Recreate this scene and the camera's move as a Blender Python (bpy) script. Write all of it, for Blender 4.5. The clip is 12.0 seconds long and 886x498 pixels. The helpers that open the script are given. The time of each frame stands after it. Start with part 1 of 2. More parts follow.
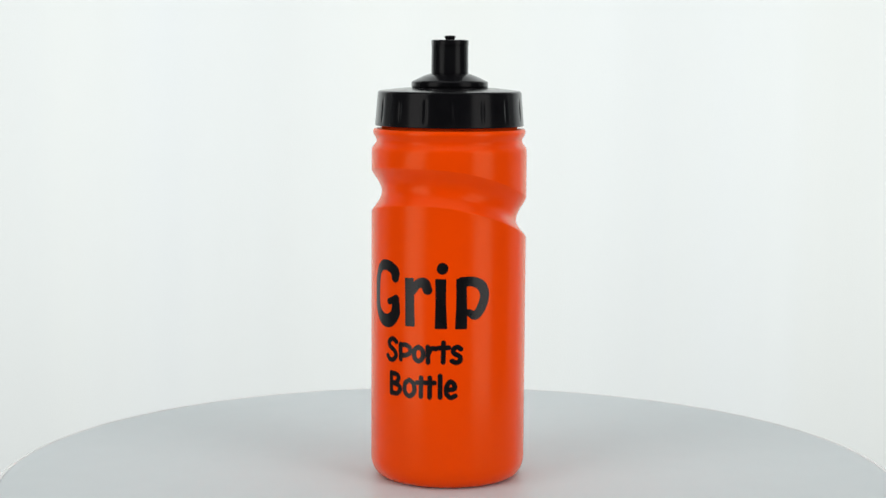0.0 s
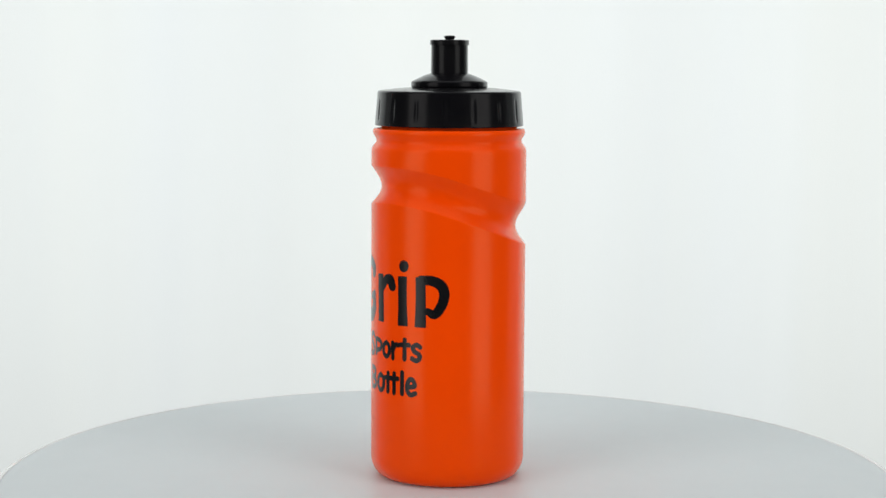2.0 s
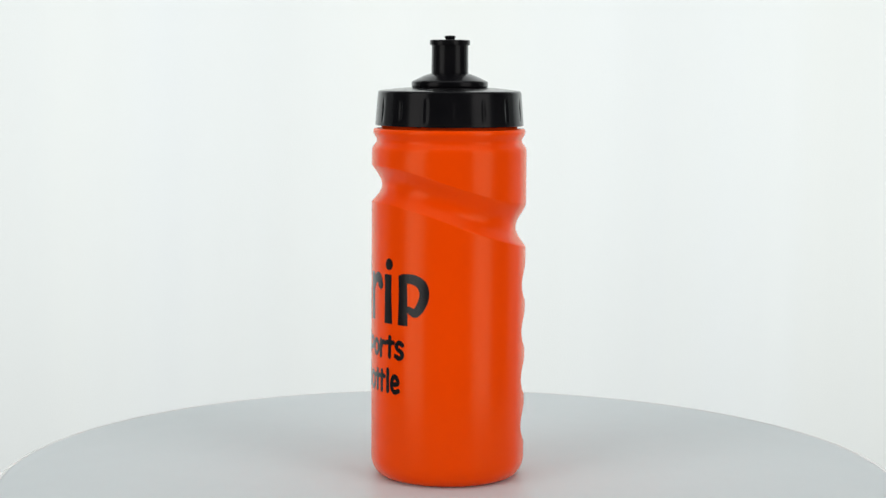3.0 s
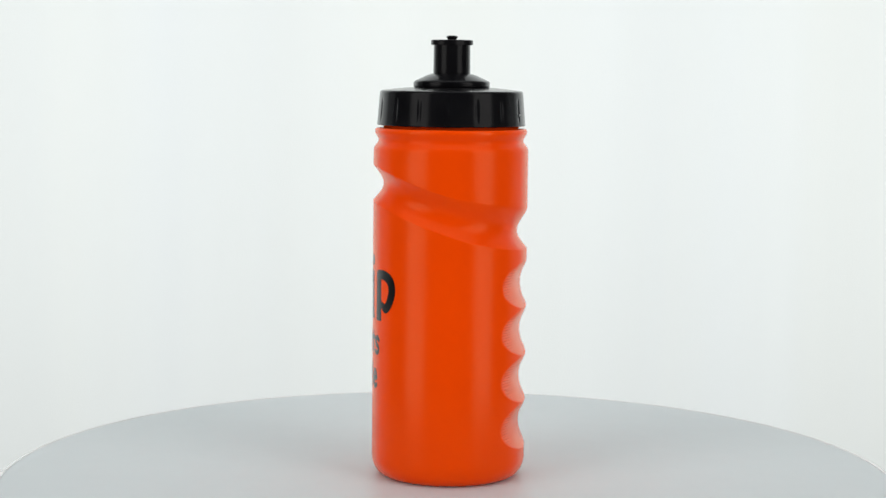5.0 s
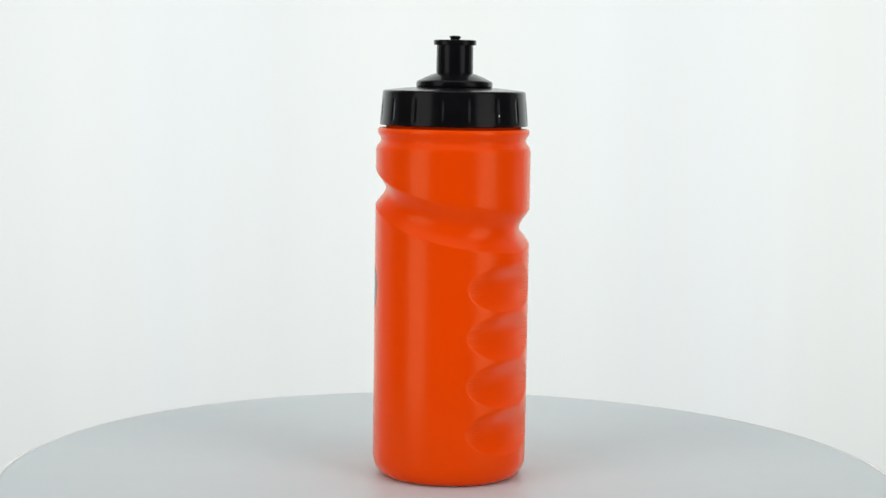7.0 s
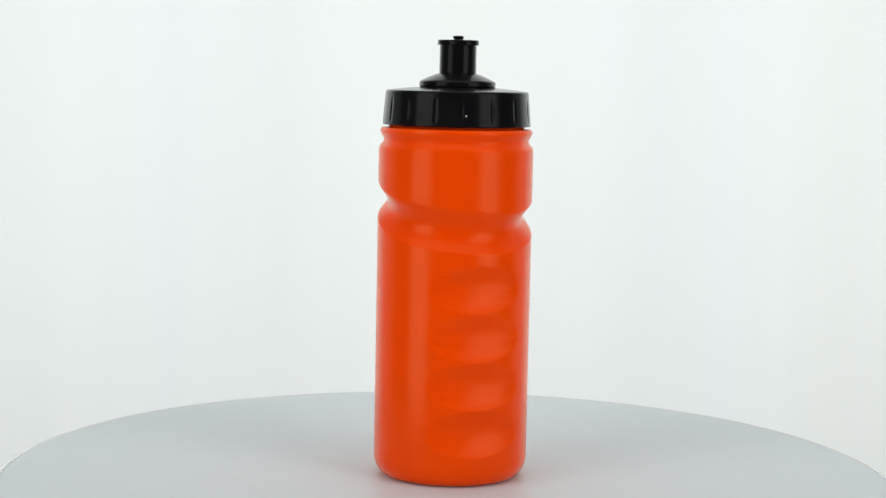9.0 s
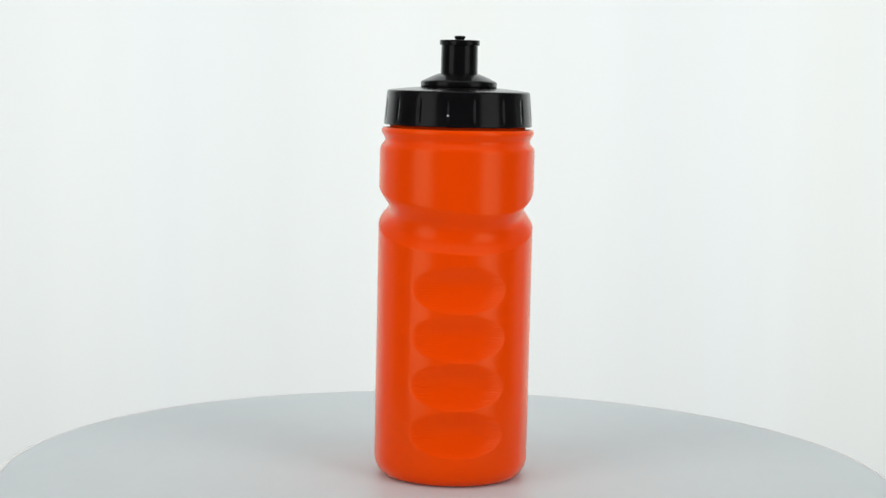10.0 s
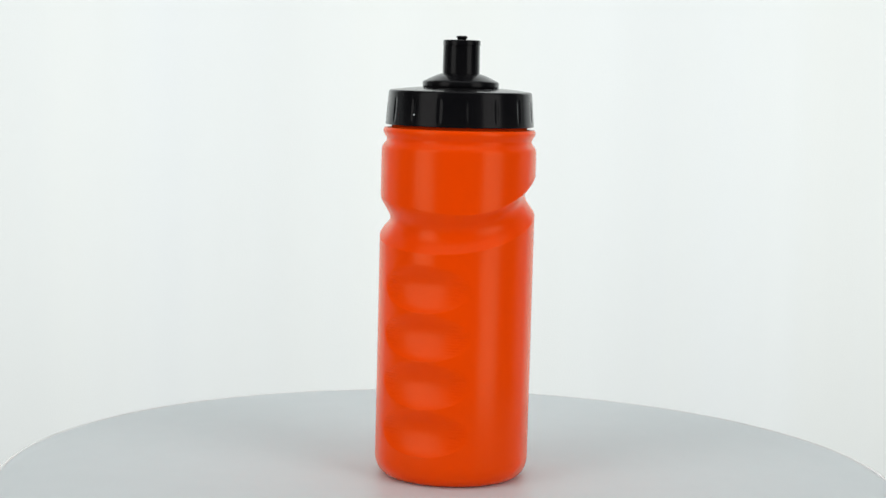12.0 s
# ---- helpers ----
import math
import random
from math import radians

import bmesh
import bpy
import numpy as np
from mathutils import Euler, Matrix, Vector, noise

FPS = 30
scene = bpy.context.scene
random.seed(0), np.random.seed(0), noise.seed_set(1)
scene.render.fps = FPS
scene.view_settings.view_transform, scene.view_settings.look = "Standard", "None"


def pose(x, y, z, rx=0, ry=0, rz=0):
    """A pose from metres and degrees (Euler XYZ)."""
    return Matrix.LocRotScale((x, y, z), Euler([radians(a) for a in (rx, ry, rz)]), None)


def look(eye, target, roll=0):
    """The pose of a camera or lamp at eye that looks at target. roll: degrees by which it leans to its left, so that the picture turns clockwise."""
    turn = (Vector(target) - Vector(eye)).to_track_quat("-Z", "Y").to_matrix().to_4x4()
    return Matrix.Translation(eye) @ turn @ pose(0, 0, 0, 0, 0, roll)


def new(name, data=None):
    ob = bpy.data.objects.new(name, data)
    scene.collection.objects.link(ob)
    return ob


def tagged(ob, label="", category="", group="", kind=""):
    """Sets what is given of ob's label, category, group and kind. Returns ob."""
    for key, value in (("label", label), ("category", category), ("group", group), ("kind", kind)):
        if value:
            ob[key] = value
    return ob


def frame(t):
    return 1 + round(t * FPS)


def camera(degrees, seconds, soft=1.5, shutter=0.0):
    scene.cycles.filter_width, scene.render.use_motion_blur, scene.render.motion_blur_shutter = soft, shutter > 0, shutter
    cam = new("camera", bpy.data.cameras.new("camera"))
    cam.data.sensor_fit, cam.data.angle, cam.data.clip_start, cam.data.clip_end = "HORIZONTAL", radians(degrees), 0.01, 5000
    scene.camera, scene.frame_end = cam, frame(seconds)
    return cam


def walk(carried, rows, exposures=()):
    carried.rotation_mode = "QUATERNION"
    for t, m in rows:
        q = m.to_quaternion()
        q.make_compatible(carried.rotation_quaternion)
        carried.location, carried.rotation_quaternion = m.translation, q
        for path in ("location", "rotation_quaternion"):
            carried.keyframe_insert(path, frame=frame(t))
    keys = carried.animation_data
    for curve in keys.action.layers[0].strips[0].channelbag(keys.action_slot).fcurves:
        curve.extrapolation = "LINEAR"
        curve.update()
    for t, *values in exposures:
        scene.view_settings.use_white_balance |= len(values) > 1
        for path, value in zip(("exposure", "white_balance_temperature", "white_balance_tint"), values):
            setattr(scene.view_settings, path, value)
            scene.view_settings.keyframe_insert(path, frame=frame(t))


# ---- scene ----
# ---- camera: it stands still before the turntable ----
cam = camera(28.49, 12.0, soft=1.5)
EYE = Matrix.Translation((0, -0.8241, 0.1999)) @ pose(0, 0, 0, 0, 0, 0.315) @ pose(0, 0, 0, 83.649, 0, 0) @ pose(0, 0, 0, 0, 0, 0.929)
walk(cam, [(0.0, EYE), (12.0, EYE)], exposures=[(0.0, 0.0), (12.0, 0.0)])

# ---- turning: the platter sits slightly askew on its axle ----
TURN = -14.775          # degrees a second
TILT, TILT_AT = -0.595, 109.3


def platter_pose(t):
    return pose(0, 0, 0, 0, 0, TURN * t + TILT_AT) @ pose(0, 0, 0, TILT) @ pose(0, 0, 0, 0, 0, -TILT_AT)


BOTTLE_ON_PLATTER = pose(-0.0008, -0.0004, 0.0)

# ---- light: a white cloth tent with painted glow, two tall softboxes in front, added fill ----
world = bpy.data.worlds.new("studio")
scene.world = world
world.use_nodes = True
world.node_tree.nodes["Background"].inputs["Color"].default_value = (0.9, 0.96, 1.0, 1)
world.node_tree.nodes["Background"].inputs["Strength"].default_value = 0.05


def area_lamp(name, eye, target, width, height, power, colour=(1, 1, 1)):
    data = bpy.data.lights.new(name, "AREA")
    data.shape, data.size, data.size_y, data.energy, data.color = "RECTANGLE", width, height, power, colour
    ob = new(name, data)
    ob.matrix_world = look(eye, target)
    return ob


area_lamp("softbox_lamp", (-1.25, -1.02, 0.42), (0, 0, 0.10), 0.87, 2.3, 17.8, (1.0, 0.98, 0.96))
area_lamp("softbox_lamp", (1.25, -1.02, 0.42), (0, 0, 0.10), 0.87, 2.3, 17.8, (1.0, 0.98, 0.96))
# added fill overhead to brighten platter and bottle, with no known source there
area_lamp("top_fill", (0, 0.0, 1.0), (0, 0.0, 0), 1.2, 1.0, 4.4, (0.96, 1.0, 1.0))


# ---- materials ----
def material(name):
    m = bpy.data.materials.new(name)
    m.use_nodes = True
    tree = m.node_tree
    return m, tree, tree.nodes["Principled BSDF"]


def add(tree, kind, **values):
    node = tree.nodes.new(kind)
    for key, value in values.items():
        node.inputs[key].default_value = value
    return node


def grain(tree, scale, detail=4.0, stretch=(1, 1, 1)):
    """Noise in the thing's own space."""
    place = tree.nodes.new("ShaderNodeTexCoord")
    mapping = add(tree, "ShaderNodeMapping", Scale=stretch)
    noise_node = add(tree, "ShaderNodeTexNoise", Scale=scale, Detail=detail)
    tree.links.new(place.outputs["Object"], mapping.inputs["Vector"])
    tree.links.new(mapping.outputs["Vector"], noise_node.inputs["Vector"])
    return noise_node.outputs["Fac"]


def spread(tree, fac, low, high):
    node = add(tree, "ShaderNodeMapRange")
    node.inputs["From Min"].default_value, node.inputs["From Max"].default_value = 0.3, 0.7
    node.inputs["To Min"].default_value, node.inputs["To Max"].default_value = low, high
    tree.links.new(fac, node.inputs["Value"])
    return node.outputs["Result"]


def two_tone(tree, fac, one, two):
    node = tree.nodes.new("ShaderNodeMix")
    node.data_type = "RGBA"
    tree.links.new(fac, node.inputs["Factor"])
    node.inputs["A"].default_value, node.inputs["B"].default_value = (*one, 1), (*two, 1)
    return node.outputs["Result"]


def relief(tree, shader, fac, strength, distance):
    node = add(tree, "ShaderNodeBump", Strength=strength, Distance=distance)
    tree.links.new(fac, node.inputs["Height"])
    tree.links.new(node.outputs["Normal"], shader.inputs["Normal"])


def plastic(name, one, two, rough, fine, bump):
    m, tree, shader = material(name)
    tree.links.new(two_tone(tree, spread(tree, grain(tree, 60), 0, 1), one, two), shader.inputs["Base Color"])
    tree.links.new(spread(tree, grain(tree, 90), rough - 0.012, rough + 0.012), shader.inputs["Roughness"])
    relief(tree, shader, grain(tree, fine, 2.0), bump, 0.0001)
    return m, shader


def gloss(shader, tree, face_on, glancing, start, end, tint=(1, 1, 1)):
    """Gloss that grows towards glancing view; the tint colours it face on."""
    shader.inputs["IOR"].default_value = 1.8
    shader.inputs["Specular Tint"].default_value = (*tint, 1)
    facing = add(tree, "ShaderNodeLayerWeight", Blend=0.5)
    level = add(tree, "ShaderNodeMapRange")
    level.inputs["From Min"].default_value, level.inputs["From Max"].default_value = start, end
    level.inputs["To Min"].default_value, level.inputs["To Max"].default_value = face_on, glancing
    tree.links.new(facing.outputs["Facing"], level.inputs["Value"])
    tree.links.new(level.outputs["Result"], shader.inputs["Specular IOR Level"])


ORANGE, orange_shader = plastic("orange_polyethylene", (0.93, 0.066, 0.0003), (0.92, 0.063, 0.0002), 0.22, 400, 0.001)
gloss(orange_shader, ORANGE.node_tree, 0.100, 1.0, 0.56, 0.82, (1.0, 0.72, 0.38))
GRIP, grip_shader = plastic("orange_ribbed_grip", (0.93, 0.066, 0.0003), (0.92, 0.063, 0.0002), 0.22, 400, 0.004)
gloss(grip_shader, GRIP.node_tree, 0.090, 1.0, 0.40, 0.72, (1.0, 0.72, 0.40))
BLACK, black_shader = plastic("black_polypropylene", (0.004, 0.004, 0.005), (0.007, 0.007, 0.008), 0.17, 900, 0.015)
gloss(black_shader, BLACK.node_tree, 0.040, 1.0, 0.5, 0.85)
INK, ink_shader = plastic("black_print_ink", (0.004, 0.004, 0.005), (0.007, 0.007, 0.008), 0.24, 1200, 0.05)
gloss(ink_shader, INK.node_tree, 0.10, 1.0, 0.48, 0.80)
PLATTER, _ = plastic("white_platter_lacquer", (0.635, 0.688, 0.706), (0.625, 0.678, 0.696), 0.44, 500, 0.01)
RIM, _ = plastic("white_rim_plastic", (0.86, 0.87, 0.87), (0.84, 0.85, 0.85), 0.22, 500, 0.01)
BASE, _ = plastic("grey_base_plastic", (0.10, 0.10, 0.11), (0.13, 0.13, 0.14), 0.50, 500, 0.1)
ROOM, _ = plastic("grey_room_wall", (0.42, 0.42, 0.42), (0.38, 0.38, 0.38), 0.9, 40, 0.2)


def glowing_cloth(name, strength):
    """White tent cloth whose emission stands in for light from behind, painted a little uneven along its hanging folds.
    """
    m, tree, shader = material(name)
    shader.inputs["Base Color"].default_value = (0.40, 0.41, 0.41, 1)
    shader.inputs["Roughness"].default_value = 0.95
    # bluish and greenish streaks of light painted into the emission colour
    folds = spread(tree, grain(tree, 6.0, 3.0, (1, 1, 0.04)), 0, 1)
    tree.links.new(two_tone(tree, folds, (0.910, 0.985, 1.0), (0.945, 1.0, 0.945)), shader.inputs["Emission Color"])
    # painted fall-off, with no lamp behind: the glow dims away from a high middle
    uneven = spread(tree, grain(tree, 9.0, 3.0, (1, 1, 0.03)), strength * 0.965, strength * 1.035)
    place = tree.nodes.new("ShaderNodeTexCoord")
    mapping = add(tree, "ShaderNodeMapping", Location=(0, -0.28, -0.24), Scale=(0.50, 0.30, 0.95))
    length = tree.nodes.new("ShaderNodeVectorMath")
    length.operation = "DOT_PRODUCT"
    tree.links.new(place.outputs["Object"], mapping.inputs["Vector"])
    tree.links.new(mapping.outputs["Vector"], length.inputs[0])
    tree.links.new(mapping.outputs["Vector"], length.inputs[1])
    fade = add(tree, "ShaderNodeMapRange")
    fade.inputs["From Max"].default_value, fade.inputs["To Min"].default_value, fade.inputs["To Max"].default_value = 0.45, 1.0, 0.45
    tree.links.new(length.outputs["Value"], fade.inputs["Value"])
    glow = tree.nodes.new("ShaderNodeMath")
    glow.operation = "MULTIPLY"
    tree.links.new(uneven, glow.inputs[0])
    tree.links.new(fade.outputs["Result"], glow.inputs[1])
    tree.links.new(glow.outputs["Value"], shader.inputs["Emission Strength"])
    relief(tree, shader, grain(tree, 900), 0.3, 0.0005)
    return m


CLOTH = glowing_cloth("painted_glow_cloth", 0.598)


# ---- mesh helpers ----
def mesh_of(name, verts, faces, mat, smooth=True):
    data = bpy.data.meshes.new(name)
    data.from_pydata([tuple(v) for v in verts], [], [tuple(int(i) for i in f) for f in faces])
    data.update()
    data.materials.append(mat)
    if smooth:
        data.polygons.foreach_set("use_smooth", [True] * len(data.polygons))
    return data


def part(name, data, parent, label=""):
    ob = new(name, data)
    ob.parent = parent
    return tagged(ob, label)


def grid_faces(rows, cols, closed=True):
    faces = []
    for i in range(rows - 1):
        for j in range(cols if closed else cols - 1):
            k = (j + 1) % cols
            faces.append((i * cols + j, i * cols + k, (i + 1) * cols + k, (i + 1) * cols + j))
    return faces


def rounded(profile, radius=0.0006, steps=4):
    """The profile (r, z) with each inner corner rounded off."""
    out = [Vector(profile[0])]
    for a, b, c in zip(profile, profile[1:], profile[2:]):
        a, b, c = Vector(a), Vector(b), Vector(c)
        cut = min(radius, (a - b).length * 0.45, (c - b).length * 0.45)
        p, q = b + (a - b).normalized() * cut, b + (c - b).normalized() * cut
        for k in range(steps + 1):
            u = k / steps
            out.append(p * (1 - u) ** 2 + b * 2 * u * (1 - u) + q * u * u)
    out.append(Vector(profile[-1]))
    return out


def lathe(name, profile, mat, cols=128, shape=None, ring=False):
    """A turned solid from a profile (r, z) that runs from bottom to top; shape(angle, r, z) may change the radius."""
    verts = []
    for r, z in profile:
        for j in range(cols):
            a = math.tau * j / cols
            rr = shape(a, r, z) if shape else r
            verts.append((rr * math.sin(a), -rr * math.cos(a), z))
    faces = grid_faces(len(profile), cols)
    top = (len(profile) - 1) * cols
    if ring:
        faces += [(top + j, top + (j + 1) % cols, (j + 1) % cols, j) for j in range(cols)]
    else:
        faces += [tuple(reversed(range(cols))), tuple(range(top, top + cols))]
    return mesh_of(name, verts, faces, mat)


# ---- the setting ----
def tent_wall():
    """One sheet of cloth hung round the table on three sides, with soft vertical folds, open towards the camera."""
    half, back, front, corner = 0.95, 0.80, 0.15, 0.35
    path = []
    for k in range(40):
        path.append((-half, front + (back - corner - front) * k / 40))
    for k in range(40):
        a = math.pi - math.pi / 2 * k / 40
        path.append((-half + corner + corner * math.cos(a), back - corner + corner * math.sin(a)))
    for k in range(80):
        path.append((-half + corner + (2 * half - 2 * corner) * k / 80, back))
    for k in range(40):
        a = math.pi / 2 - math.pi / 2 * k / 40
        path.append((half - corner + corner * math.cos(a), back - corner + corner * math.sin(a)))
    for k in range(41):
        path.append((half, back - corner + (front - back + corner) * k / 40))
    verts, rows = [], 12
    for sheet in (0.0, 0.003):
        for i in range(rows):
            z = -0.75 + 1.95 * i / (rows - 1)
            for x, y in path:
                fold = 0.006 * noise.noise((x * 7, y * 7, z * 0.4)) + 0.003 * noise.noise((x * 19, y * 19, z * 0.6 + 5))
                d = Vector((x, y - 0.1)).normalized() * (fold + sheet)
                verts.append((x + d.x, y + d.y, z))
    cols = len(path)
    faces = grid_faces(rows, cols, closed=False)
    off = rows * cols
    faces += [tuple(off + i for i in reversed(f)) for f in faces]
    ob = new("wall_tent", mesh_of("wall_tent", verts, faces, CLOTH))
    return tagged(ob, "white tent cloth with painted backlight glow, hanging in faint vertical folds", "backdrop", kind="structure")


def slab(name, low, high, mat, label, category):
    bm = bmesh.new()
    bmesh.ops.create_cube(bm, size=1.0)
    for v in bm.verts:
        for i in range(3):
            v.co[i] = high[i] if v.co[i] > 0 else low[i]
    bmesh.ops.bevel(bm, geom=bm.edges[:], offset=0.004, segments=2, affect="EDGES")
    data = bpy.data.meshes.new(name)
    bm.to_mesh(data)
    bm.free()
    data.materials.append(mat)
    return tagged(new(name, data), label, category, kind="structure")


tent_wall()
slab("ceiling", (-3.0, -3.0, 2.4), (3.0, 3.0, 2.44), ROOM, "grey studio ceiling", "ceiling")
slab("floor", (-3.0, -3.0, -0.80), (3.0, 3.0, -0.76), ROOM, "grey studio floor under the table", "floor")
slab("wall_south", (-3.0, -3.04, -0.76), (3.0, -3.0, 2.4), ROOM, "grey studio wall facing the backdrop", "wall")
slab("wall_north", (-3.0, 3.0, -0.76), (3.0, 3.04, 2.4), ROOM, "grey studio wall behind the backdrop", "wall")
slab("wall_west", (-3.04, -3.0, -0.76), (-3.0, 3.0, 2.4), ROOM, "grey studio side wall", "wall")
slab("wall_east", (3.0, -3.0, -0.76), (3.04, 3.0, 2.4), ROOM, "grey studio side wall", "wall")


# ---- turntable ----
def turntable():
    base = tagged(new("plinth"), "grey round plinth on a slim column under the platter", "plinth")
    base.location = (0, 0, -0.758)
    housing = [(0.0001, 0.700), (0.150, 0.700), (0.165, 0.715), (0.165, 0.738), (0.150, 0.741), (0.0001, 0.741)]
    part("housing", lathe("housing", rounded(housing, 0.004), BASE), base)
    part("column", lathe("column", rounded([(0.0001, 0.0), (0.12, 0.0), (0.12, 0.02), (0.05, 0.04), (0.05, 0.699), (0.0001, 0.699)], 0.008), BASE), base)
    platter = tagged(new("turntable_platter"), "white matt round platter with a rounded rim", "turntable")
    r = 0.213
    inner = r - 0.0010
    disc = [(0.0001, -0.010), (inner, -0.010), (inner, -0.0002)] + [(r * k, 0.0) for k in (0.99, 0.9, 0.7, 0.5, 0.3, 0.1, 0.0005)]
    part("disc", lathe("disc", disc, PLATTER, 256), platter, "matt white disc")
    rim = [(inner + 0.0001, -0.010), (r + 0.001, -0.010), (r + 0.003, -0.008), (r + 0.0038, -0.0055)]
    rim += [(r - 0.0008 + 0.0046 * math.cos(t), -0.0045 + 0.0046 * math.sin(t)) for t in [math.pi / 2 * k / 8 for k in range(1, 9)]]
    part("rim", lathe("rim", rim, RIM, 256, ring=True), platter, "rounded glossy white rim")
    part("hub", lathe("hub", rounded([(0.0001, -0.016), (0.03, -0.016), (0.03, -0.0102), (0.0001, -0.0102)]), BASE), platter)
    return platter


platter = turntable()

# ---- sports bottle ----
BODY_R = 0.0366
UPPER = (138.58, 9.33, -5.05, -0.88, -0.89, 0.75, 1.05)
MIDDLE = (128.61, 9.71, -5.76, -0.32, -0.15, 0.71, 0.82)
LOWER = (120.03, 10.09, -5.58, 0.12, -0.14, 0.35, 0.35)


def wave(c, a):
    """Height in metres, round the bottle, of a line of the slanting groove."""
    return 0.001 * (c[0] + sum(c[2 * k - 1] * np.cos(k * a) + c[2 * k] * np.sin(k * a) for k in (1, 2, 3)))


def bottle_body():
    cols = 288
    z = np.concatenate([np.linspace(0.0, 0.0096, 32)[:-1], np.arange(0.0096, 0.1655, 0.00013)])
    corner = np.clip(z / 0.0096, 0, 1)
    r = 0.0295 + (BODY_R - 0.0295) * np.sqrt(1 - (1 - corner) ** 2.0)
    neck = np.array([(0.1545, 36.6), (0.1562, 36.45), (0.1572, 36.0), (0.1587, 34.6), (0.1599, 34.1), (0.1611, 34.6),
                     (0.1626, 35.6), (0.1641, 36.1), (0.1650, 35.9), (0.1655, 35.0)])
    fine = np.interp(z, neck[:, 0], neck[:, 1] * 0.001)
    smooth = np.convolve(np.pad(fine, 7, mode="edge"), np.ones(15) / 15, mode="valid")
    r = np.where(z > 0.153, smooth, r)
    a = np.arange(cols) * math.tau / cols
    zz, aa = np.meshgrid(z, a, indexing="ij")
    rr = np.repeat(r[:, None], cols, axis=1)
    # slanting finger groove
    up, mid, low = wave(UPPER, aa), wave(MIDDLE, aa), wave(LOWER, aa)
    s = np.where(zz > mid, 0.5 * (up - zz) / (up - mid), 0.5 + 0.5 * (mid - zz) / (mid - low))
    # its upper shoulder is rounder at the back of the bottle
    back = np.clip(1 - ((np.mod(aa, math.tau) - math.radians(128)) / math.radians(58)) ** 2, 0, 1)
    groove = 0.0048 * np.sin(np.pi * np.clip(s, 0, 1)) ** np.where(s < 0.5, 1.12 + 0.6 * back, 1.15)
    # four oval finger hollows with fine ribs
    u = (np.mod(aa - math.radians(152) + np.pi, math.tau) - np.pi) / math.radians(37)
    hollow, inside = np.zeros_like(rr), np.zeros_like(rr)
    for centre in (0.0930, 0.0706, 0.0481, 0.0257):
        q = np.clip(1 - u ** 2 - ((zz - centre) / 0.0113) ** 2, 0, 1)
        inside = np.maximum(inside, q)
        hollow += 0.0039 * q ** (1.3 + 0.38 * np.clip((zz - centre) / 0.008, -1, 1))
        depth = 0.00001 + 0.00018 * np.clip((np.abs(u) - 0.35) / 0.35, 0, 1) ** 2
        hollow += depth * np.clip(q * 5, 0, 1) * (0.5 + 0.5 * np.sin(math.tau * (zz + 0.0004 * u) / 0.00126)) ** 2
    rr = rr - groove - hollow
    verts = np.stack([rr * np.sin(aa), -rr * np.cos(aa), zz], axis=2).reshape(-1, 3).tolist()
    rows = len(z)
    # neck up into the cap, and a slightly hollow underside
    for radius, height in ((0.0338, 0.1656), (0.0320, 0.1657), (0.0320, 0.1690)):
        verts += [(radius * math.sin(t), -radius * math.cos(t), height) for t in a]
    faces = grid_faces(rows + 3, cols)
    top = (rows + 2) * cols
    faces.append(tuple(range(top, top + cols)))
    start = len(verts)
    verts += [(0.027 * math.sin(t), -0.027 * math.cos(t), 0.0015) for t in a]
    faces += [(start + j, start + (j + 1) % cols, (j + 1) % cols, j) for j in range(cols)]
    faces.append(tuple(reversed(range(start, start + cols))))
    data = mesh_of("body", verts, faces, ORANGE)
    data.materials.append(GRIP)
    zone = np.zeros(len(faces), dtype=int)
    zone[:(rows - 1) * cols] = (inside[:-1] > 0.04).reshape(-1)
    data.polygons.foreach_set("material_index", zone.tolist())
    return data


# character, from and to degrees round the bottle, from and to millimetres up
LETTERS = [
    ("G", -66.2, -37.3, 74.7, 105.8), ("r", -32.7, -11.4, 75.9, 99.1), ("i", -8.9, 0.0, 75.6, 106.2), ("p", 4.9, 30.6, 75.4, 99.7),
    ("S", -50.7, -38.7, 58.7, 70.6), ("p", -38.2, -26.3, 59.6, 68.3), ("o", -26.3, -16.6, 59.4, 68.0), ("r", -16.2, -7.1, 59.2, 68.1),
    ("t", -7.1, 1.1, 59.4, 70.1), ("s", 1.9, 10.9, 59.1, 68.6),
    ("B", -47.3, -34.9, 43.0, 54.4), ("o", -34.4, -23.0, 42.6, 52.4), ("t", -23.0, -15.6, 43.1, 53.4), ("t", -16.5, -9.0, 42.9, 53.7),
    ("l", -6.9, -3.6, 43.1, 54.9), ("e", -2.2, 7.0, 42.9, 52.3)]

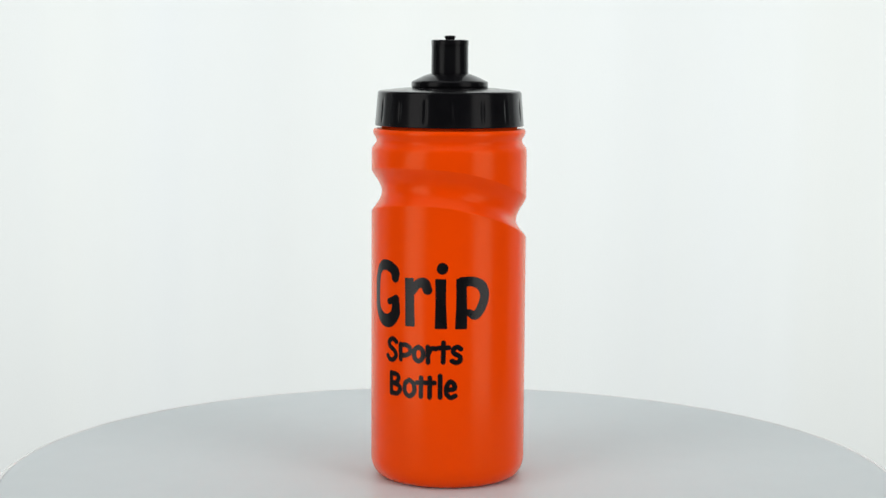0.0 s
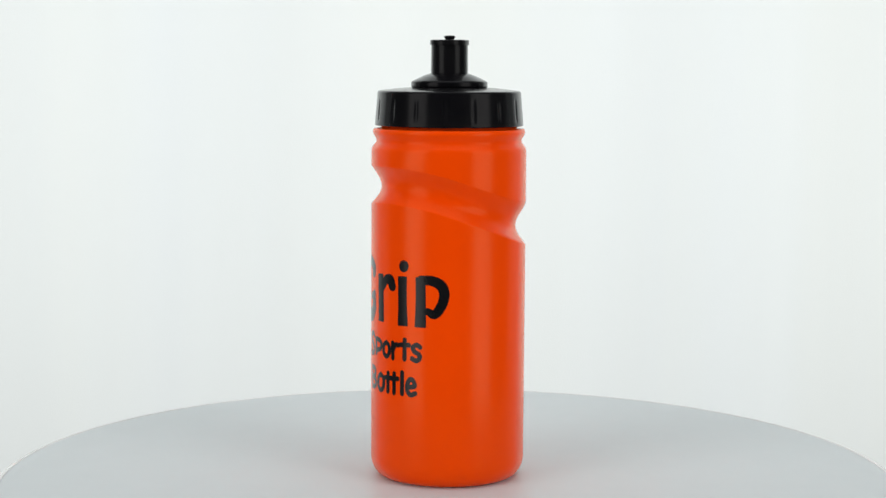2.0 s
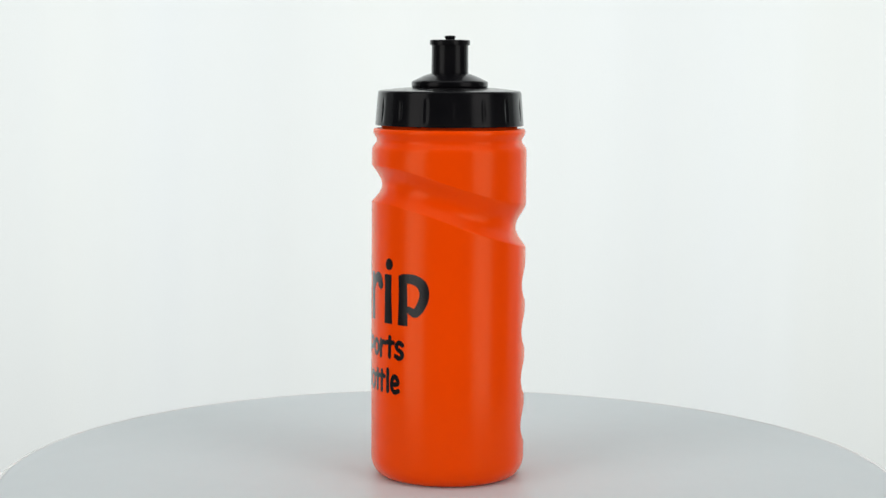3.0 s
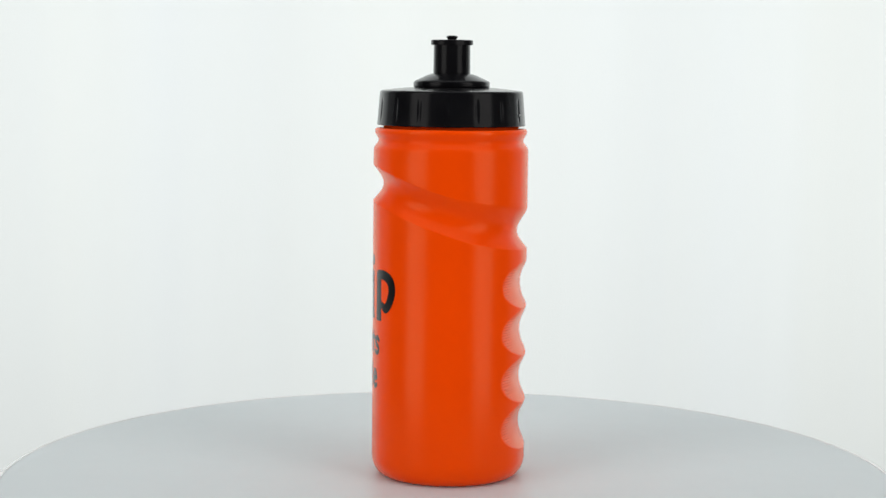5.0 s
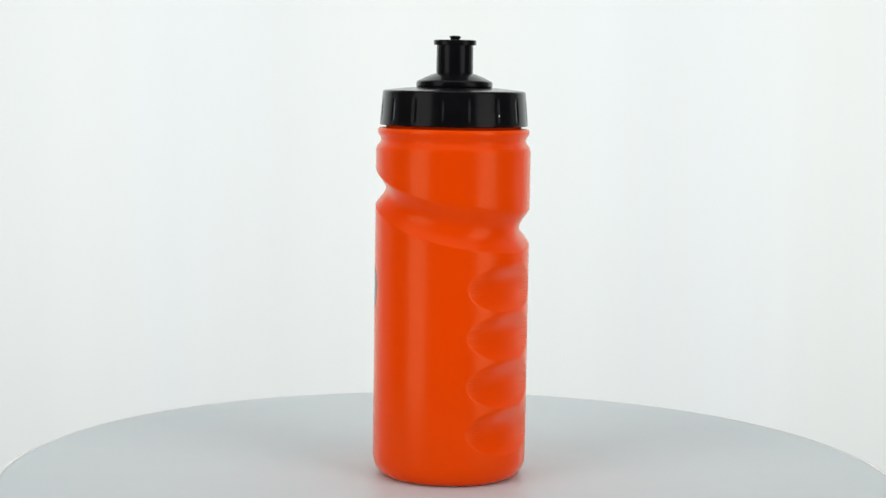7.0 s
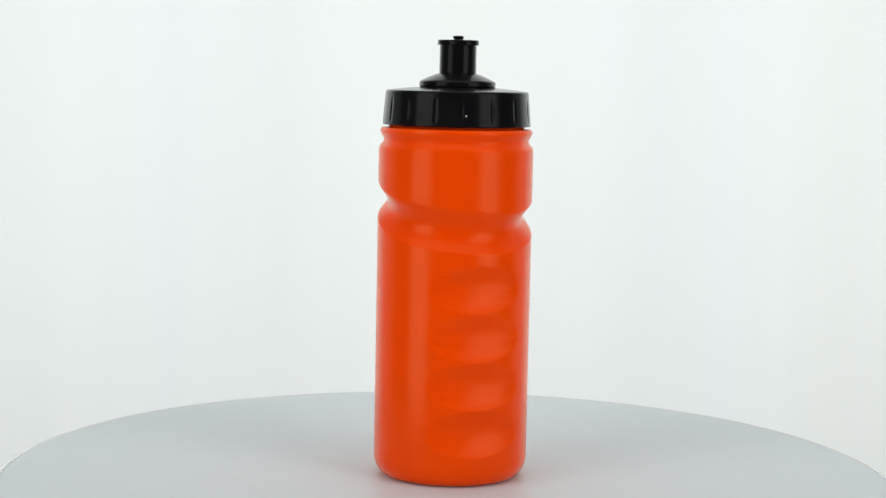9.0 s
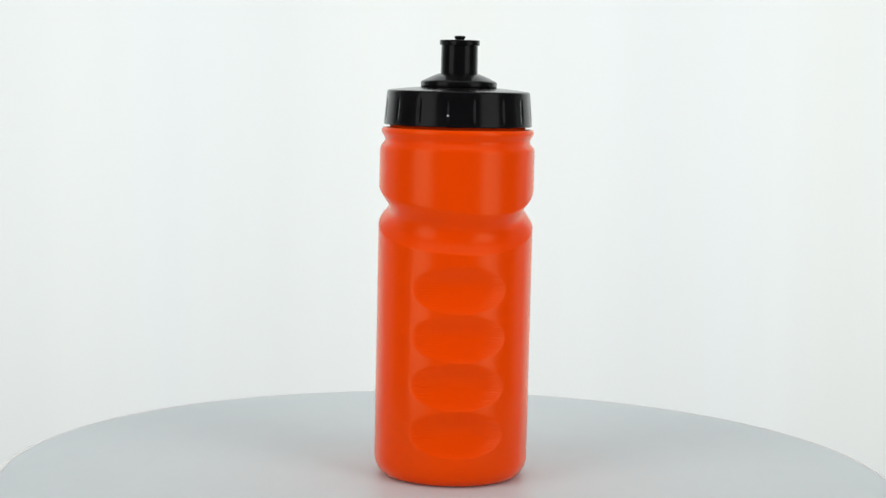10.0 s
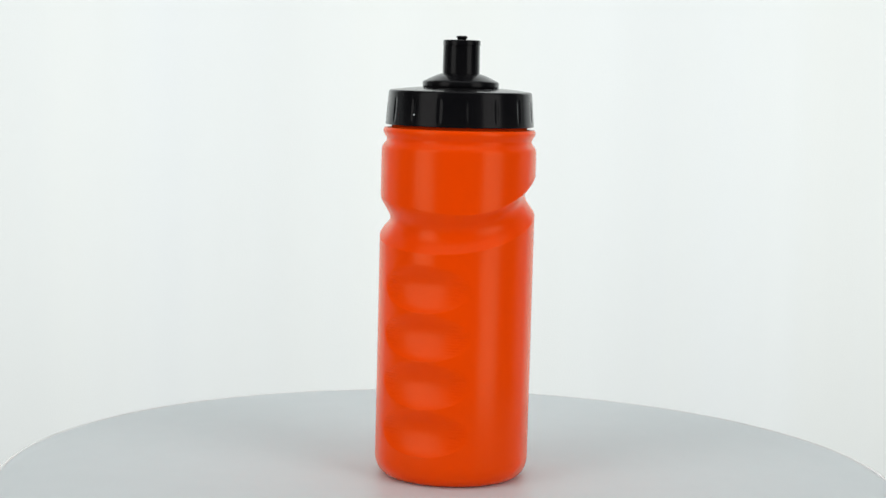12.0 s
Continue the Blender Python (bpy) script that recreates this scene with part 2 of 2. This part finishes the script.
# brush strokes of each character: across and up its box (0 to 1) and pen width; the big word has a fat pen of changing width
BIG = {
    "G": [[(0.85, 0.75, 4.6), (0.83, 0.84, 5.4), (0.62, 0.915, 5.2), (0.36, 0.91, 4.6), (0.17, 0.78, 4.0), (0.115, 0.5, 3.9), (0.16, 0.25, 4.2),
           (0.38, 0.11, 5.8), (0.64, 0.10, 6.4), (0.83, 0.20, 5.8), (0.87, 0.33, 4.8), (0.88, 0.44, 3.6)], [(0.88, 0.43, 4.0), (0.64, 0.385, 3.0)]],
    "r": [[(0.17, 0.96, 4.7), (0.19, 0.5, 4.8), (0.20, 0.03, 5.0)], [(0.30, 0.70, 3.2), (0.48, 0.86, 4.2), (0.72, 0.89, 5.0), (0.84, 0.76, 4.6)]],
    "i": [[(0.41, 0.74, 5.1), (0.42, 0.4, 4.9), (0.45, 0.02, 5.7)], [(0.54, 0.905, 5.2), (0.56, 0.915, 5.2)]],
    "p": [[(0.18, 0.95, 4.8), (0.19, 0.5, 5.0), (0.18, 0.03, 5.6)],
          [(0.2, 0.91, 4.4), (0.52, 0.905, 4.6), (0.77, 0.82, 5.0), (0.865, 0.65, 4.8), (0.79, 0.44, 4.6), (0.60, 0.27, 4.2), (0.40, 0.32, 3.4)]]}
SMALL = {
    "S": [[(0.86, 0.80), (0.6, 0.91), (0.27, 0.80), (0.30, 0.62), (0.65, 0.47), (0.84, 0.28), (0.62, 0.10), (0.32, 0.09), (0.12, 0.22)]],
    "p": [[(0.15, 0.9), (0.17, 0.10)], [(0.2, 0.88), (0.6, 0.88), (0.86, 0.70), (0.74, 0.42), (0.3, 0.30)]],
    "o": [[(0.5, 0.88), (0.2, 0.70), (0.17, 0.32), (0.5, 0.11), (0.83, 0.32), (0.82, 0.70), (0.5, 0.88)]],
    "r": [[(0.2, 0.9), (0.22, 0.10)], [(0.25, 0.55), (0.5, 0.82), (0.85, 0.82)]],
    "t": [[(0.5, 0.93), (0.48, 0.09)], [(0.05, 0.70), (0.95, 0.72)]],
    "s": [[(0.84, 0.78), (0.55, 0.88), (0.22, 0.74), (0.36, 0.55), (0.75, 0.42), (0.80, 0.22), (0.5, 0.11), (0.14, 0.2)]],
    "B": [[(0.16, 0.92), (0.16, 0.09)], [(0.2, 0.91), (0.62, 0.88), (0.74, 0.72), (0.55, 0.55), (0.3, 0.52)],
          [(0.3, 0.52), (0.72, 0.45), (0.86, 0.28), (0.62, 0.11), (0.18, 0.10)]],
    "l": [[(0.5, 0.92), (0.5, 0.08)]],
    "e": [[(0.2, 0.48), (0.80, 0.56), (0.70, 0.82), (0.42, 0.89), (0.17, 0.62), (0.18, 0.30), (0.48, 0.11), (0.86, 0.2)]]}


def brush(points, blunt):
    """A smooth pen line through (x, y, width) points, as a list of centre, sideways direction and half width; blunt ends are cut off square."""
    p = [Vector(q) for q in points]
    p = [p[0] * 2 - p[1]] + p + [p[-1] * 2 - p[-2]]
    line = []
    for a, b, c, d in zip(p, p[1:], p[2:], p[3:]):
        steps = max(3, math.ceil((c - b).length / 0.35))
        for k in range(steps):
            u = k / steps
            line.append(0.5 * (2 * b + (c - a) * u + (2 * a - 5 * b + 4 * c - d) * u * u + (3 * b - a - 3 * c + d) * u ** 3))
    line.append(p[-2])
    out = []
    for k, q in enumerate(line):
        go = (line[min(k + 1, len(line) - 1)] - line[max(k - 1, 0)]).to_2d().normalized()
        out.append((q.to_2d(), go, q.z / 2))
    reach = 0.18 if blunt else 1.0
    tips = []
    for (q, go, w), way in ((out[0], -1), (out[-1], 1)):
        tips.append([(q + go * way * w * reach * math.sin(t), go, w * (math.cos(t) if not blunt else 1 - 0.12 * math.sin(t) ** 4)) for t in (0.3, 0.6, 0.9, 1.2, 1.45, 1.57)])
    return list(reversed(tips[0])) + out + tips[1]


def letter(character, a0, a1, z0, z1):
    """One printed letter in brush strokes, bent round the bottle; each stroke lies a hair above the one before."""
    wide, high = math.radians(a1 - a0) * BODY_R * 1000, z1 - z0
    big = z0 > 74
    verts, faces, across = [], [], 7
    for level, stroke in enumerate(BIG[character] if big else SMALL[character]):
        points = [(q[0] * wide, q[1] * high, q[2] if big else 2.3) for q in stroke]
        rows = brush(points, big and len(stroke) == 3)
        start = len(verts)
        r = BODY_R + 0.00004 + 0.000012 * level
        for q, go, w in rows:
            for k in range(across):
                f = (2 * k / (across - 1) - 1) * w
                x, y = q.x + go.y * f, q.y - go.x * f
                a = radians(a0) + x * 0.001 / BODY_R
                verts.append((r * math.sin(a), -r * math.cos(a), (z0 + y) * 0.001))
        faces += [tuple(start + i for i in reversed(f)) for f in grid_faces(len(rows), across, closed=False)]
    return mesh_of("letter", verts, faces, INK)


def cap_shape(a, r, z):
    """Sixteen shallow upright flutes in the side of the cap."""
    if r < 0.030 or not 0.1655 < z < 0.1835:
        return r
    d = (math.degrees(a) - 3.9 + 11.25) % 22.5 - 11.25
    high = max(0.0, 1 - ((z - 0.1742) / 0.0056) ** 2)
    return r - 0.0003 * math.sqrt(high) * max(0.0, 1 - (d / 1.7) ** 2)


def sports_bottle():
    bottle = tagged(new("sports_bottle"), "orange plastic sports bottle with black cap on the white platter", "bottle")
    body = part("body", bottle_body(), bottle, "satin orange squeezy body with slanting groove and four ribbed finger hollows")
    for row in LETTERS:
        part("letter", letter(*row), body, "black printed letter")
    side = [(0.0335, 0.1672), (0.0348, 0.1669), (0.0350, 0.1672)]
    side += [(0.0350 - 0.0012 * k / 24, 0.1672 + 0.0147 * k / 24) for k in range(1, 25)]
    side += [(0.0326 + 0.0012 * math.cos(t), 0.1819 + 0.0013 * math.sin(t)) for t in [math.pi * 0.48 * k / 8 for k in range(1, 9)]]
    side += [(0.0326 - 0.0148 * k / 12, 0.1832 + 0.0015 * (1 - (1 - k / 12) ** 1.3)) for k in range(1, 13)] + [(0.0100, 0.1847), (0.0002, 0.1847)]
    cap = part("cap", lathe("cap", [(0.0002, 0.1690), (0.0335, 0.1690)] + side, BLACK, 480, cap_shape), bottle, "glossy black screw cap with upright flutes")
    dome = [(0.0165, 0.1846), (0.0178, 0.1848), (0.0180, 0.1852), (0.0180, 0.1870), (0.0177, 0.1875), (0.0165, 0.1881), (0.0140, 0.1893), (0.0115, 0.1904), (0.0092, 0.1912), (0.0070, 0.1915)]
    part("dome", lathe("dome", dome, BLACK), bottle, "low black domed collar under the spout")
    spout = [(0.0062, 0.1880), (0.0066, 0.1893), (0.0078, 0.1903), (0.0086, 0.1911), (0.0087, 0.1920), (0.0086, 0.2044), (0.0087, 0.2047), (0.0087, 0.2066), (0.0083, 0.2069), (0.0060, 0.2070), (0.0040, 0.2068), (0.0010, 0.2068)]

    def lip(a, r, z):
        if z < 0.2045 or r < 0.007:
            return r
        return r + 0.00135 * abs(math.cos(a - radians(5))) ** 1.5
    part("spout", lathe("spout", rounded(spout, 0.0003, 3), BLACK, 128, lip), bottle, "black pull spout with an oval lip")
    plug = [(0.0021, 0.2066), (0.0021, 0.2075), (0.0026, 0.2078), (0.0027, 0.2083), (0.0024, 0.2088), (0.0012, 0.2090), (0.0001, 0.2090)]
    part("plug", lathe("plug", rounded(plug, 0.0003, 3), BLACK, 48), bottle, "small black round plug tip")
    bm = bmesh.new()
    bmesh.ops.create_uvsphere(bm, u_segments=12, v_segments=8, radius=0.0004)
    a, r = radians(140.0), 0.0347
    for v in bm.verts:
        v.co += Vector((r * math.sin(a), -r * math.cos(a), 0.1722))
    data = bpy.data.meshes.new("moulding_mark")
    bm.to_mesh(data)
    bm.free()
    data.materials.append(PLATTER)
    part("moulding_mark", data, cap, "tiny pale moulding speck")
    return bottle


bottle = sports_bottle()


def motions():
    times = [0.5 * k for k in range(25)]
    walk(platter, [(t, platter_pose(t)) for t in times])
    walk(bottle, [(t, platter_pose(t) @ BOTTLE_ON_PLATTER) for t in times])


motions()
